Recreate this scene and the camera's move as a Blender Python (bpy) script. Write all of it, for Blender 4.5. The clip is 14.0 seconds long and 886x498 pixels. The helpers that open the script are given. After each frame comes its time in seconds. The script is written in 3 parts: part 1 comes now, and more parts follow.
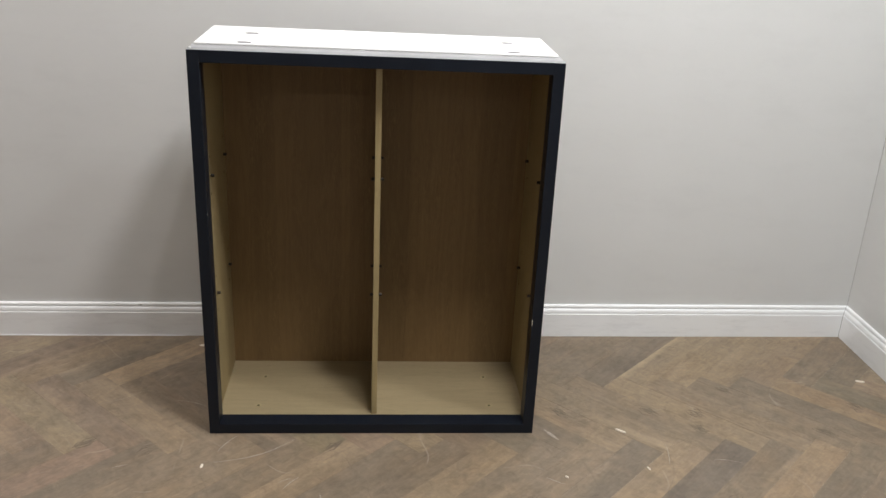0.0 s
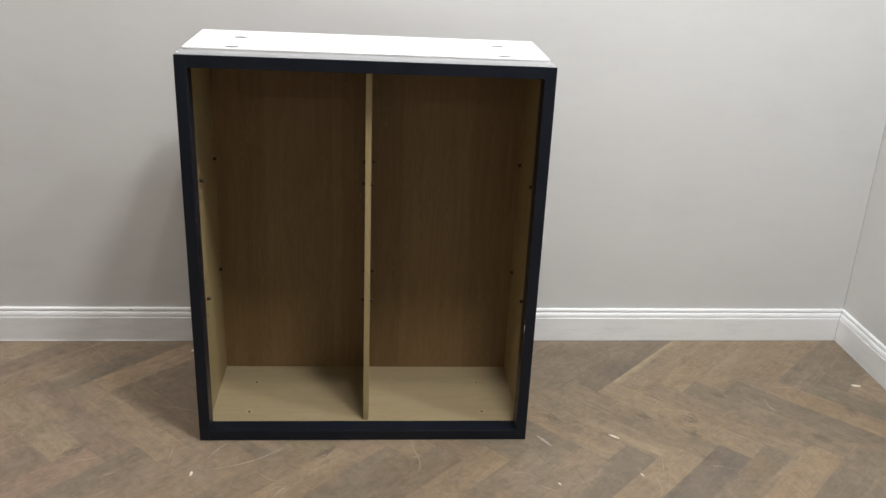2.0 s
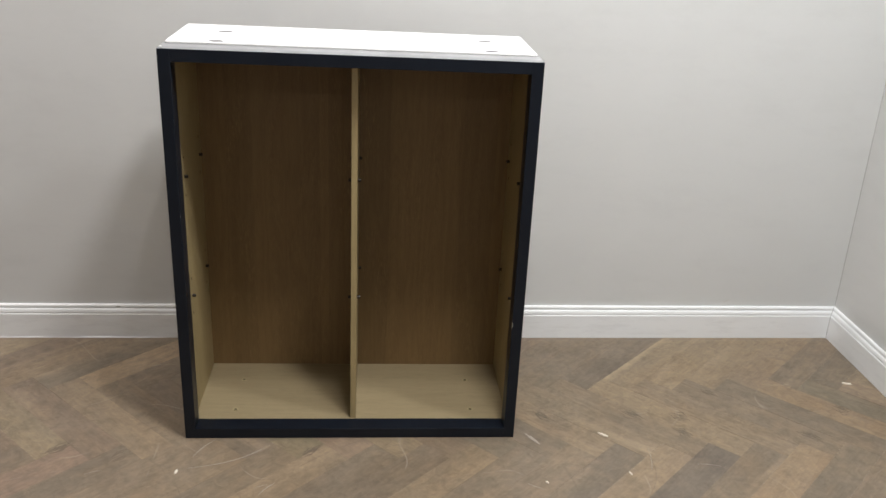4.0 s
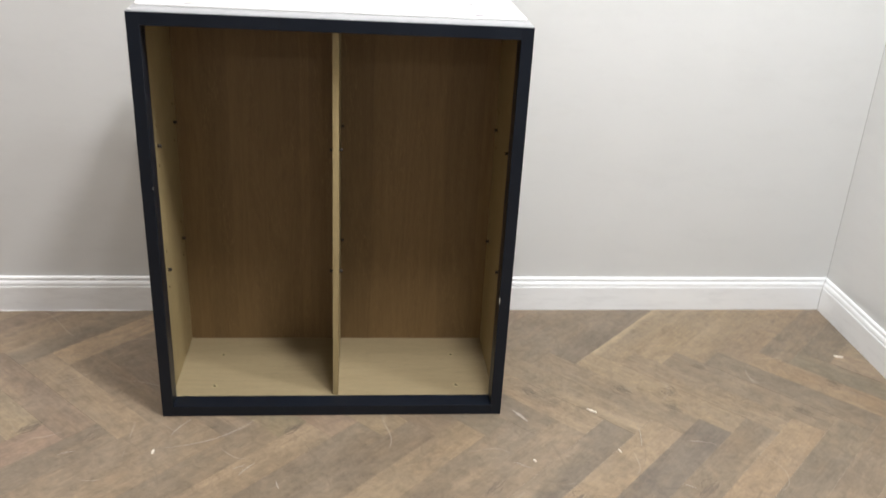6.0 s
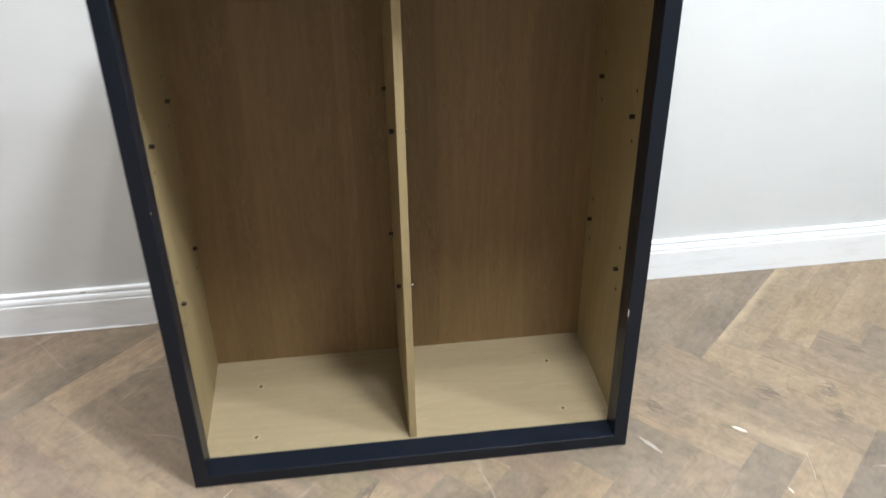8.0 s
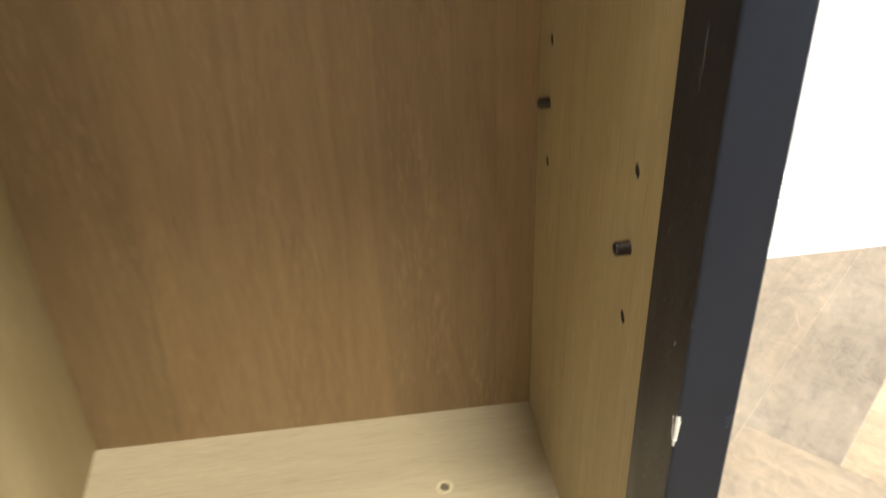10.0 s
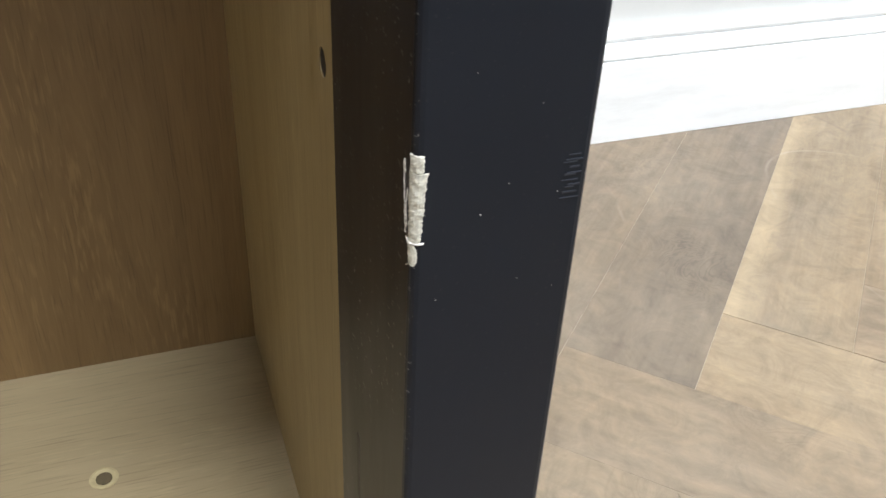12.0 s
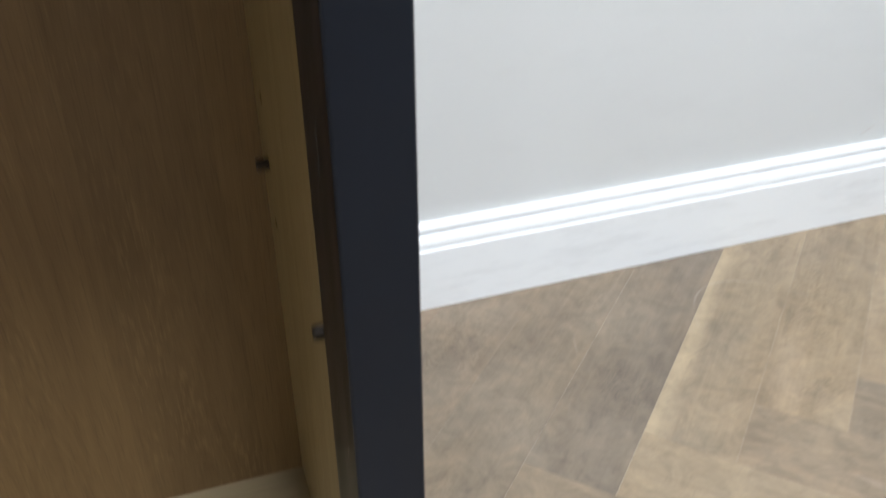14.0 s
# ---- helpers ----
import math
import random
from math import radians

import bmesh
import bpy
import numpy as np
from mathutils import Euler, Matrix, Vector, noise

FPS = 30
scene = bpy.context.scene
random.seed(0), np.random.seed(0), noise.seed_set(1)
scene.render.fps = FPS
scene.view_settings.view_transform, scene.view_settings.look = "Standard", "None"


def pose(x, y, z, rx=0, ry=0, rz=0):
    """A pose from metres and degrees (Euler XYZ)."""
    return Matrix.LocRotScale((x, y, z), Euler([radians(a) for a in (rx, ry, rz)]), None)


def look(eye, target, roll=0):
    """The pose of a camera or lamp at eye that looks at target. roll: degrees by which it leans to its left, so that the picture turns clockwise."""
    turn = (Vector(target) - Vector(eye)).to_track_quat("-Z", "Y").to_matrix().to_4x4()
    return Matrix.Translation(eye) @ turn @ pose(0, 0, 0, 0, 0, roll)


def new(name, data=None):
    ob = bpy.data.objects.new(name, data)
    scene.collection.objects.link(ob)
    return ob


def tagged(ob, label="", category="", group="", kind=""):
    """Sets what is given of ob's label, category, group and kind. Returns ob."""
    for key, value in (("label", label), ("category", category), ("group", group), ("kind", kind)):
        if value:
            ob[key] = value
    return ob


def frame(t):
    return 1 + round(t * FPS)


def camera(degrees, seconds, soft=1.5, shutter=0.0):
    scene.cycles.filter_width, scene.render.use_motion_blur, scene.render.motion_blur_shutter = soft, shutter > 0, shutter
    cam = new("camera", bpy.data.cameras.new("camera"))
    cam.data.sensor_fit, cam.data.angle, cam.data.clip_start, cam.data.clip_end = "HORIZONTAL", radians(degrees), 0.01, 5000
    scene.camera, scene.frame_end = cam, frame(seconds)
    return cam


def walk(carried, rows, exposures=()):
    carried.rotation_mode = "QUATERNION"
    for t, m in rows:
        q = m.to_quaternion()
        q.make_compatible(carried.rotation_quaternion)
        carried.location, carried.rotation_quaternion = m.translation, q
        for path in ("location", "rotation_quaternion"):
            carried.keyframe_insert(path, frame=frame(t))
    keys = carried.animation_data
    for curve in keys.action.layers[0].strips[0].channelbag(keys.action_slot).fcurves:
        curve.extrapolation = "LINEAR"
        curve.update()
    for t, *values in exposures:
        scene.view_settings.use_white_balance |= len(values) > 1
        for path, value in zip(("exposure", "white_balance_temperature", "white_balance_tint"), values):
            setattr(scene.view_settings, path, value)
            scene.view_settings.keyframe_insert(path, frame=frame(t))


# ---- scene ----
cam = camera(52.6, 14.0, shutter=0.5)
PATH = [
    (0, (0.444, -2.145, 1.415), (0.598, -0.293, 0.676), 2.6),
    (0.5, (0.441, -2.139, 1.417), (0.596, -0.287, 0.677), 2.7),
    (1, (0.447, -2.136, 1.416), (0.6, -0.283, 0.677), 2.7),
    (1.5, (0.459, -2.129, 1.43), (0.611, -0.278, 0.688), 2.5),
    (2, (0.468, -2.121, 1.425), (0.622, -0.27, 0.683), 2.5),
    (2.5, (0.474, -2.115, 1.416), (0.631, -0.264, 0.673), 2.5),
    (3, (0.48, -2.111, 1.42), (0.638, -0.262, 0.675), 2.6),
    (5.5, (0.511, -2.082, 1.415), (0.674, -0.239, 0.655), 2.7),
    (6, (0.503, -2.021, 1.413), (0.696, -0.209, 0.589), 3.1),
    (6.5, (0.403, -1.88, 1.4), (0.705, -0.156, 0.432), 1.9),
    (7, (0.334, -1.749, 1.386), (0.677, -0.062, 0.366), 1.6),
    (7.5, (0.297, -1.557, 1.38), (0.6, 0.125, 0.342), 1.1),
    (7.7, (0.312, -1.48, 1.384), (0.538, 0.21, 0.338), 0.2),
    (9.8, (0.715, -0.348, 0.794), (0.885, 1.236, -0.415), -3.7),
    (10, (0.732, -0.29, 0.66), (0.912, 1.365, -0.45), -2.1),
    (10.4, (0.763, -0.2, 0.528), (1.073, 1.516, -0.45), -0.3),
    (10.5, (0.769, -0.18, 0.515), (1.14, 1.522, -0.467), 0.2),
    (10.8, (0.787, -0.143, 0.483), (1.287, 1.515, -0.517), 1.4),
    (11, (0.797, -0.131, 0.461), (1.337, 1.504, -0.558), 1.8),
    (11.2, (0.807, -0.12, 0.431), (1.39, 1.467, -0.638), 2.8),
    (11.5, (0.819, -0.112, 0.419), (1.421, 1.445, -0.683), 3.3),
    (12, (0.835, -0.107, 0.42), (1.427, 1.432, -0.712), 3.1),
    (12.5, (0.837, -0.109, 0.423), (1.407, 1.421, -0.733), 2.2),
    (13, (0.833, -0.124, 0.43), (1.392, 1.4, -0.739), 1.8),
    (13.2, (0.825, -0.145, 0.449), (1.393, 1.373, -0.724), 1.8),
    (13.4, (0.82, -0.171, 0.48), (1.384, 1.353, -0.687), 1.5),
    (13.6, (0.824, -0.192, 0.523), (1.354, 1.392, -0.578), -0.1),
    (13.8, (0.825, -0.219, 0.58), (1.352, 1.374, -0.509), -0.2),
    (14, (0.825, -0.254, 0.668), (1.348, 1.339, -0.422), -0.3),
]
EXPOSURES = [(0, 0.37, 6500, 13), (3, 0.40, 6500, 12.5), (5.5, 0.52, 6500, 13), (6, 0.80, 6450, 13), (6.5, 0.92, 6300, 12), (7.5, 1.16, 5950, 10), (9.8, 2.0, 6450, 10), (10.5, 2.52, 6650, 7.5),
             (11, 2.05, 6380, 7), (11.5, 1.60, 6060, 10), (12.5, 1.40, 6020, 10), (13.5, 1.14, 5970, 10), (14, 1.00, 5870, 10)]
walk(cam, [(t, look(eye, target, roll)) for t, eye, target, roll in PATH], EXPOSURES)

# ---- light ----
WALL_TURN = 0.62          # the room is turned slightly against the bookcase
ROOM = pose(2.102, 0.609, 0, 0, 0, WALL_TURN)
CEIL = 2.92


def area_lamp(name, spot, size_x, size_y, watts, colour):
    data = bpy.data.lights.new(name, "AREA")
    data.shape, data.size, data.size_y, data.energy, data.color = "RECTANGLE", size_x, size_y, watts, colour
    data.use_shadow_jitter = True
    lamp = new(name, data)
    lamp.matrix_world = Matrix.Translation(spot)
    return lamp


WARM, CLEAR, COOL = (1.0, 0.955, 0.92), (1.0, 0.99, 0.98), (0.95, 1.0, 0.99)
# third and fourth are added fill, brightening the right and left wall
LAMPS = [(1.00, -0.80, 0.32, 0.28, 33.0, CLEAR), (0.58, -0.50, 0.09, 0.09, 9.0, CLEAR), (1.80, -0.55, 0.12, 0.12, 18.0, COOL), (-1.65, 0.06, 0.14, 0.14, 33.0, WARM),
         (-1.46, -4.72, 0.12, 0.12, 10.5, WARM), (1.20, -4.72, 0.12, 0.12, 10.5, WARM)]
for lx, ly, sx, sy, watts, tint in LAMPS:
    area_lamp("lamp", (lx, ly, CEIL - 0.035), sx, sy, watts, tint)
sky = bpy.data.worlds.new("world")
sky.use_nodes = True
sky.node_tree.nodes["Background"].inputs[0].default_value = (0.5, 0.55, 0.6, 1)
sky.node_tree.nodes["Background"].inputs[1].default_value = 0.0
scene.world = sky


# ---- materials ----
def material(name, rough=0.5, metal=0.0):
    m = bpy.data.materials.new(name)
    m.use_nodes = True
    nt = m.node_tree
    b = nt.nodes["Principled BSDF"]
    b.inputs["Roughness"].default_value = rough
    b.inputs["Metallic"].default_value = metal
    return m, nt, b


def node(nt, kind, **values):
    n = nt.nodes.new(kind)
    for key, value in values.items():
        n.inputs[key].default_value = value
    return n


def coords(nt, scale, space="Object", turn=0.0):
    tc = nt.nodes.new("ShaderNodeTexCoord")
    mp = nt.nodes.new("ShaderNodeMapping")
    mp.inputs["Scale"].default_value = scale
    mp.inputs["Rotation"].default_value = (0, 0, turn)
    nt.links.new(tc.outputs[space], mp.inputs["Vector"])
    return mp.outputs["Vector"]


def world_coords(nt, scale):
    g = nt.nodes.new("ShaderNodeNewGeometry")
    mp = nt.nodes.new("ShaderNodeMapping")
    mp.inputs["Scale"].default_value = scale
    nt.links.new(g.outputs["Position"], mp.inputs["Vector"])
    return mp.outputs["Vector"]


def noise_tex(nt, vector, scale, detail=4.0, rough=0.6, w=None, distort=0.0):
    n = nt.nodes.new("ShaderNodeTexNoise")
    n.noise_dimensions = "4D" if w is not None else "3D"
    n.inputs["Scale"].default_value, n.inputs["Detail"].default_value = scale, detail
    n.inputs["Roughness"].default_value, n.inputs["Distortion"].default_value = rough, distort
    nt.links.new(vector, n.inputs["Vector"])
    if w is not None:
        nt.links.new(w, n.inputs["W"])
    return n.outputs["Fac"]


def ramp(nt, fac, *stops):
    r = nt.nodes.new("ShaderNodeValToRGB")
    while len(r.color_ramp.elements) < len(stops):
        r.color_ramp.elements.new(0.5)
    for e, (at, c) in zip(r.color_ramp.elements, stops):
        e.position = at
        e.color = (*c, 1) if len(c) == 3 else c
    nt.links.new(fac, r.inputs["Fac"])
    return r.outputs["Color"]


def grey(v):
    return (v, v, v)


def mix(nt, kind, fac, a, b):
    n = nt.nodes.new("ShaderNodeMix")
    n.data_type, n.blend_type = "RGBA", kind
    for socket, value in ((n.inputs[0], fac), (n.inputs[6], a), (n.inputs[7], b)):
        if isinstance(value, (int, float)):
            socket.default_value = value
        elif isinstance(value, tuple):
            socket.default_value = (*value, 1)
        else:
            nt.links.new(value, socket)
    return n.outputs[2]


def arith(nt, op, a, b):
    n = nt.nodes.new("ShaderNodeMath")
    n.operation = op
    for socket, value in zip(n.inputs, (a, b)):
        if isinstance(value, (int, float)):
            socket.default_value = value
        else:
            nt.links.new(value, socket)
    return n.outputs[0]


def bump(nt, b, height, strength, distance=0.001):
    n = nt.nodes.new("ShaderNodeBump")
    n.inputs["Strength"].default_value, n.inputs["Distance"].default_value = strength, distance
    nt.links.new(height, n.inputs["Height"])
    nt.links.new(n.outputs["Normal"], b.inputs["Normal"])


def wall_paint(name, base):
    m, nt, b = material(name, 0.75)
    big = noise_tex(nt, world_coords(nt, (1, 1, 1)), 1.3, 3)
    c = ramp(nt, big, (0.3, tuple(v * 0.97 for v in base)), (0.7, tuple(v * 1.03 for v in base)))
    smear = noise_tex(nt, world_coords(nt, (3, 3, 9)), 2.0, 5, 0.7)
    c = mix(nt, "MULTIPLY", 0.35, c, ramp(nt, smear, (0.25, grey(0.9)), (0.5, grey(1.0))))
    nt.links.new(c, b.inputs["Base Color"])
    fine = noise_tex(nt, world_coords(nt, (1, 1, 1)), 260, 2)
    bump(nt, b, fine, 0.12, 0.0006)
    return m


def white_gloss(name, base):
    m, nt, b = material(name, 0.38)
    dirt = noise_tex(nt, world_coords(nt, (2, 2, 10)), 4, 6, 0.7)
    c = ramp(nt, dirt, (0.28, tuple(v * 0.9 for v in base)), (0.5, base))
    nt.links.new(c, b.inputs["Base Color"])
    bump(nt, b, noise_tex(nt, world_coords(nt, (1, 1, 1)), 60, 3), 0.06, 0.0006)
    return m


def oak_veneer(name, dark, light, along="z", bands=True, rough=0.55):
    """Oak veneer with its grain along one axis, laid in leaves about 8 cm wide."""
    m, nt, b = material(name, rough)
    stretch = {"z": (1, 1, 0.045), "y": (1, 0.045, 1), "x": (0.045, 1, 1)}[along]
    fine = noise_tex(nt, world_coords(nt, stretch), 420, 4, 0.65)
    mid = noise_tex(nt, world_coords(nt, stretch), 110, 5, 0.6, distort=0.6)
    flow = noise_tex(nt, world_coords(nt, tuple(1 if s == 1 else 0.10 for s in stretch)), 14, 2, 0.4, distort=0.3)
    rings = arith(nt, "PINGPONG", arith(nt, "MULTIPLY", flow, 16.0), 1.0)
    tone = arith(nt, "ADD", arith(nt, "MULTIPLY", mid, 0.30), arith(nt, "MULTIPLY", rings, 0.09))
    tone = arith(nt, "ADD", tone, arith(nt, "MULTIPLY", fine, 0.14))
    if bands:
        spot = nt.nodes.new("ShaderNodeSeparateXYZ")
        nt.links.new(world_coords(nt, (1, 1, 1)), spot.inputs[0])
        u = arith(nt, "SUBTRACT", arith(nt, "FRACT", arith(nt, "DIVIDE", arith(nt, "SUBTRACT", spot.outputs["X"], 0.0375), 0.117), 0.0), 0.5)
        sway = arith(nt, "MULTIPLY", noise_tex(nt, world_coords(nt, (1, 1, 0.35)), 18, 3, 0.55), 0.22)
        u = arith(nt, "ADD", u, arith(nt, "SUBTRACT", sway, 0.11))
        arch = arith(nt, "ADD", arith(nt, "MULTIPLY", spot.outputs["Z"], 6.0), arith(nt, "MULTIPLY", arith(nt, "MULTIPLY", u, u), 17.0))
        line = nt.nodes.new("ShaderNodeCombineXYZ")
        nt.links.new(arch, line.inputs[0])
        ringed = noise_tex(nt, line.outputs[0], 7.0, 3, 0.6)
        tone = arith(nt, "ADD", tone, arith(nt, "MULTIPLY", arith(nt, "SUBTRACT", ringed, 0.5), 0.42))
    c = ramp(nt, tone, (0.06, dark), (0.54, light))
    if bands:
        leaf = world_coords(nt, (8.547, 0.0, 0.0) if along == "z" else (0.0, 9.0, 0.0))
        cell = nt.nodes.new("ShaderNodeTexVoronoi")
        cell.inputs["Scale"].default_value = 1.0
        nt.links.new(leaf, cell.inputs["Vector"])
        sep = nt.nodes.new("ShaderNodeSeparateColor")
        nt.links.new(cell.outputs["Color"], sep.inputs[0])
        c = mix(nt, "MULTIPLY", 0.8, c, ramp(nt, sep.outputs[0], (0.0, (0.84, 0.83, 0.81)), (1.0, (1.10, 1.09, 1.07))))
    pores = noise_tex(nt, world_coords(nt, tuple(1 if s == 1 else 0.03 for s in stretch)), 900, 1, 0.5)
    c = mix(nt, "MULTIPLY", 0.5, c, ramp(nt, pores, (0.30, grey(0.62)), (0.42, grey(1.0))))
    tick = noise_tex(nt, world_coords(nt, tuple(1 if s == 1 else 0.09 for s in stretch)), 620, 2, 0.5)
    field = noise_tex(nt, world_coords(nt, tuple(1 if s == 1 else 0.25 for s in stretch)), 16, 3, 0.6)
    f = arith(nt, "MULTIPLY", ramp(nt, tick, (0.55, grey(0.0)), (0.66, grey(0.34))), ramp(nt, field, (0.42, grey(0.15)), (0.6, grey(1.0))))
    if bands:
        f = arith(nt, "MULTIPLY", f, ramp(nt, sep.outputs[1], (0.30, grey(0.30)), (0.75, grey(1.4))))
    c = mix(nt, "MIX", f, c, tuple(v * 1.25 for v in light))
    nt.links.new(c, b.inputs["Base Color"])
    bump(nt, b, fine, 0.18, 0.0005)
    return m


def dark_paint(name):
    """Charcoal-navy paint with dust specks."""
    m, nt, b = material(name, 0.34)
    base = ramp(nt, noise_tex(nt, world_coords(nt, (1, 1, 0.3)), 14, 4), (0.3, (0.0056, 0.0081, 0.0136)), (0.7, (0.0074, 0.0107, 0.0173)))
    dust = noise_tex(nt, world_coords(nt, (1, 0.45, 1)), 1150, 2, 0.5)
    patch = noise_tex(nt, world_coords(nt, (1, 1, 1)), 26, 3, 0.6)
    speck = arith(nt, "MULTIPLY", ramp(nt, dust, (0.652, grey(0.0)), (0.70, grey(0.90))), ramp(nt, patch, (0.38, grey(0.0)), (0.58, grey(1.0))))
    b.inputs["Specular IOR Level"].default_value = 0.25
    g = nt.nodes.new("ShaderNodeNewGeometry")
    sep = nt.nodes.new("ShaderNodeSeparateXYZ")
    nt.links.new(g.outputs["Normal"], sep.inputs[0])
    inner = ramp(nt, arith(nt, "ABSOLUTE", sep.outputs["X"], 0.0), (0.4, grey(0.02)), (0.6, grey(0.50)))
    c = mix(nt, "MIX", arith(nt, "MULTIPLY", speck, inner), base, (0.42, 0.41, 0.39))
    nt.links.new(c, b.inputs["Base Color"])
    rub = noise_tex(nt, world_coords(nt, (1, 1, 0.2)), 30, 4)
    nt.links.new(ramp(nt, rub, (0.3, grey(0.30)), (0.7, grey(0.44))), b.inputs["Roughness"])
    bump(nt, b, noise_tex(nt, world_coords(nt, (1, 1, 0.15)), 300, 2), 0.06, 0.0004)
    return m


def plank_oak(name):
    """Smoked, brushed oak floorboards; every board has its own tone."""
    m, nt, b = material(name, 0.5)
    info = nt.nodes.new("ShaderNodeObjectInfo")
    geo = nt.nodes.new("ShaderNodeNewGeometry")
    rnd = arith(nt, "FRACT", arith(nt, "ADD", info.outputs["Random"], geo.outputs["Random Per Island"]), 0.0)
    w = arith(nt, "MULTIPLY", rnd, 60.0)
    base = mix(nt, "MULTIPLY", 1.0, info.outputs["Color"], ramp(nt, rnd, (0.0, (0.91, 0.94, 0.92)), (0.5, (1.00, 1.00, 0.95)), (1.0, (0.93, 0.95, 0.93))))
    grain = noise_tex(nt, coords(nt, (0.10, 1, 1)), 130, 5, 0.65, w, 0.4)
    flow = noise_tex(nt, coords(nt, (0.75, 0.8, 1)), 15, 3, 0.5, w, 1.3)
    rings = arith(nt, "PINGPONG", arith(nt, "MULTIPLY", flow, 52.0), 1.0)
    c = mix(nt, "MULTIPLY", 0.85, base, ramp(nt, grain, (0.30, (0.88, 0.87, 0.87)), (0.64, (1.09, 1.09, 1.09))))
    vein = noise_tex(nt, coords(nt, (0.035, 1, 1)), 95, 3, 0.55, w, 0.25)
    veined = noise_tex(nt, coords(nt, (0.4, 1, 1)), 8, 2, 0.5, w)
    c = mix(nt, "MULTIPLY", 1.0, c, mix(nt, "MIX", ramp(nt, veined, (0.42, grey(0.0)), (0.60, grey(1.0))), (1.0, 1.0, 1.0), ramp(nt, vein, (0.34, (0.88, 0.87, 0.86)), (0.48, grey(1.0)))))
    rust = noise_tex(nt, coords(nt, (0.35, 1, 1)), 10, 3, 0.6, w)
    c = mix(nt, "MULTIPLY", ramp(nt, rust, (0.50, grey(0.0)), (0.70, grey(0.35))), c, (1.10, 0.98, 0.88))
    curl = noise_tex(nt, coords(nt, (0.6, 1, 1)), 9, 3, 0.5, w)
    curly = arith(nt, "MULTIPLY", ramp(nt, rings, (0.05, grey(1.0)), (0.55, grey(0.0))), ramp(nt, curl, (0.54, grey(0.0)), (0.64, grey(0.55))))
    c = mix(nt, "MIX", curly, c, mix(nt, "MULTIPLY", 1.0, c, (0.55, 0.52, 0.50)))
    blotch = noise_tex(nt, coords(nt, (0.5, 1, 1)), 16, 5, 0.65, w)
    c = mix(nt, "MIX", ramp(nt, blotch, (0.57, grey(0.0)), (0.74, grey(0.42))), c, (0.125, 0.094, 0.068))
    mottle = noise_tex(nt, coords(nt, (0.6, 1, 1)), 38, 7, 0.68, w, 1.6)
    c = mix(nt, "MULTIPLY", 0.9, c, ramp(nt, mottle, (0.30, (0.82, 0.81, 0.81)), (0.50, grey(1.0)), (0.70, (1.16, 1.15, 1.14))))
    sap = noise_tex(nt, coords(nt, (0.2, 1, 1)), 11, 3, 0.5, w)
    c = mix(nt, "MIX", ramp(nt, sap, (0.58, grey(0.0)), (0.70, grey(0.32))), c, (0.42, 0.32, 0.21))
    patch = noise_tex(nt, coords(nt, (0.55, 1, 1)), 11, 4, 0.6, w)
    c = mix(nt, "MIX", ramp(nt, patch, (0.36, grey(0.26)), (0.52, grey(0.0))), c, (0.165, 0.136, 0.106))
    c = mix(nt, "MIX", ramp(nt, patch, (0.50, grey(0.0)), (0.68, grey(0.28))), c, (0.255, 0.190, 0.118))
    crack = noise_tex(nt, coords(nt, (0.06, 1, 1)), 60, 3, 0.6, w)
    c = mix(nt, "MIX", ramp(nt, crack, (0.66, grey(0.0)), (0.74, grey(0.34))), c, (0.085, 0.062, 0.045))
    edge = nt.nodes.new("ShaderNodeSeparateXYZ")
    nt.links.new(coords(nt, (1, 1, 1)), edge.inputs[0])
    wander = noise_tex(nt, coords(nt, (0.3, 1, 1)), 14, 3, 0.5, w)
    brink = arith(nt, "ADD", edge.outputs["Y"], arith(nt, "MULTIPLY", arith(nt, "SUBTRACT", wander, 0.5), 0.05))
    streak = arith(nt, "MULTIPLY", ramp(nt, arith(nt, "MULTIPLY", brink, 10.0), (0.22, grey(0.0)), (0.40, grey(0.6))), arith(nt, "SUBTRACT", 1.0, info.outputs["Alpha"]))
    c = mix(nt, "MIX", streak, c, (0.38, 0.295, 0.185))
    dusty = noise_tex(nt, world_coords(nt, (1, 1, 1)), 3.2, 6, 0.7)
    c = mix(nt, "MIX", ramp(nt, dusty, (0.42, grey(0.0)), (0.75, grey(0.22))), c, (0.36, 0.30, 0.22))
    grime = noise_tex(nt, world_coords(nt, (1, 1, 1)), 26, 9, 0.74, None, 1.0)
    c = mix(nt, "MULTIPLY", 0.85, c, ramp(nt, grime, (0.28, (0.66, 0.64, 0.64)), (0.5, grey(1.0)), (0.72, (1.30, 1.26, 1.20))))
    smear = noise_tex(nt, coords(nt, (0.22, 1, 1)), 34, 4, 0.6, w, 0.8)
    where = noise_tex(nt, coords(nt, (0.5, 1, 1)), 7, 2, 0.5, w)
    f = arith(nt, "MULTIPLY", ramp(nt, smear, (0.57, grey(0.0)), (0.70, grey(0.6))), ramp(nt, where, (0.52, grey(0.0)), (0.64, grey(1.0))))
    c = mix(nt, "MIX", f, c, (0.105, 0.078, 0.055))
    for scale, seed, width, colour, strength in ((3.1, 2.0, 0.0022, (0.40, 0.35, 0.29), 0.42), (4.3, 7.0, 0.0022, (0.11, 0.085, 0.062), 0.36), (2.2, 11.0, 0.0016, (0.11, 0.085, 0.062), 0.36)):
        shift = nt.nodes.new("ShaderNodeVectorMath")
        shift.operation = "ADD"
        shift.inputs[1].default_value = (seed, seed * 1.7, 0)
        nt.links.new(world_coords(nt, (1, 1, 0)), shift.inputs[0])
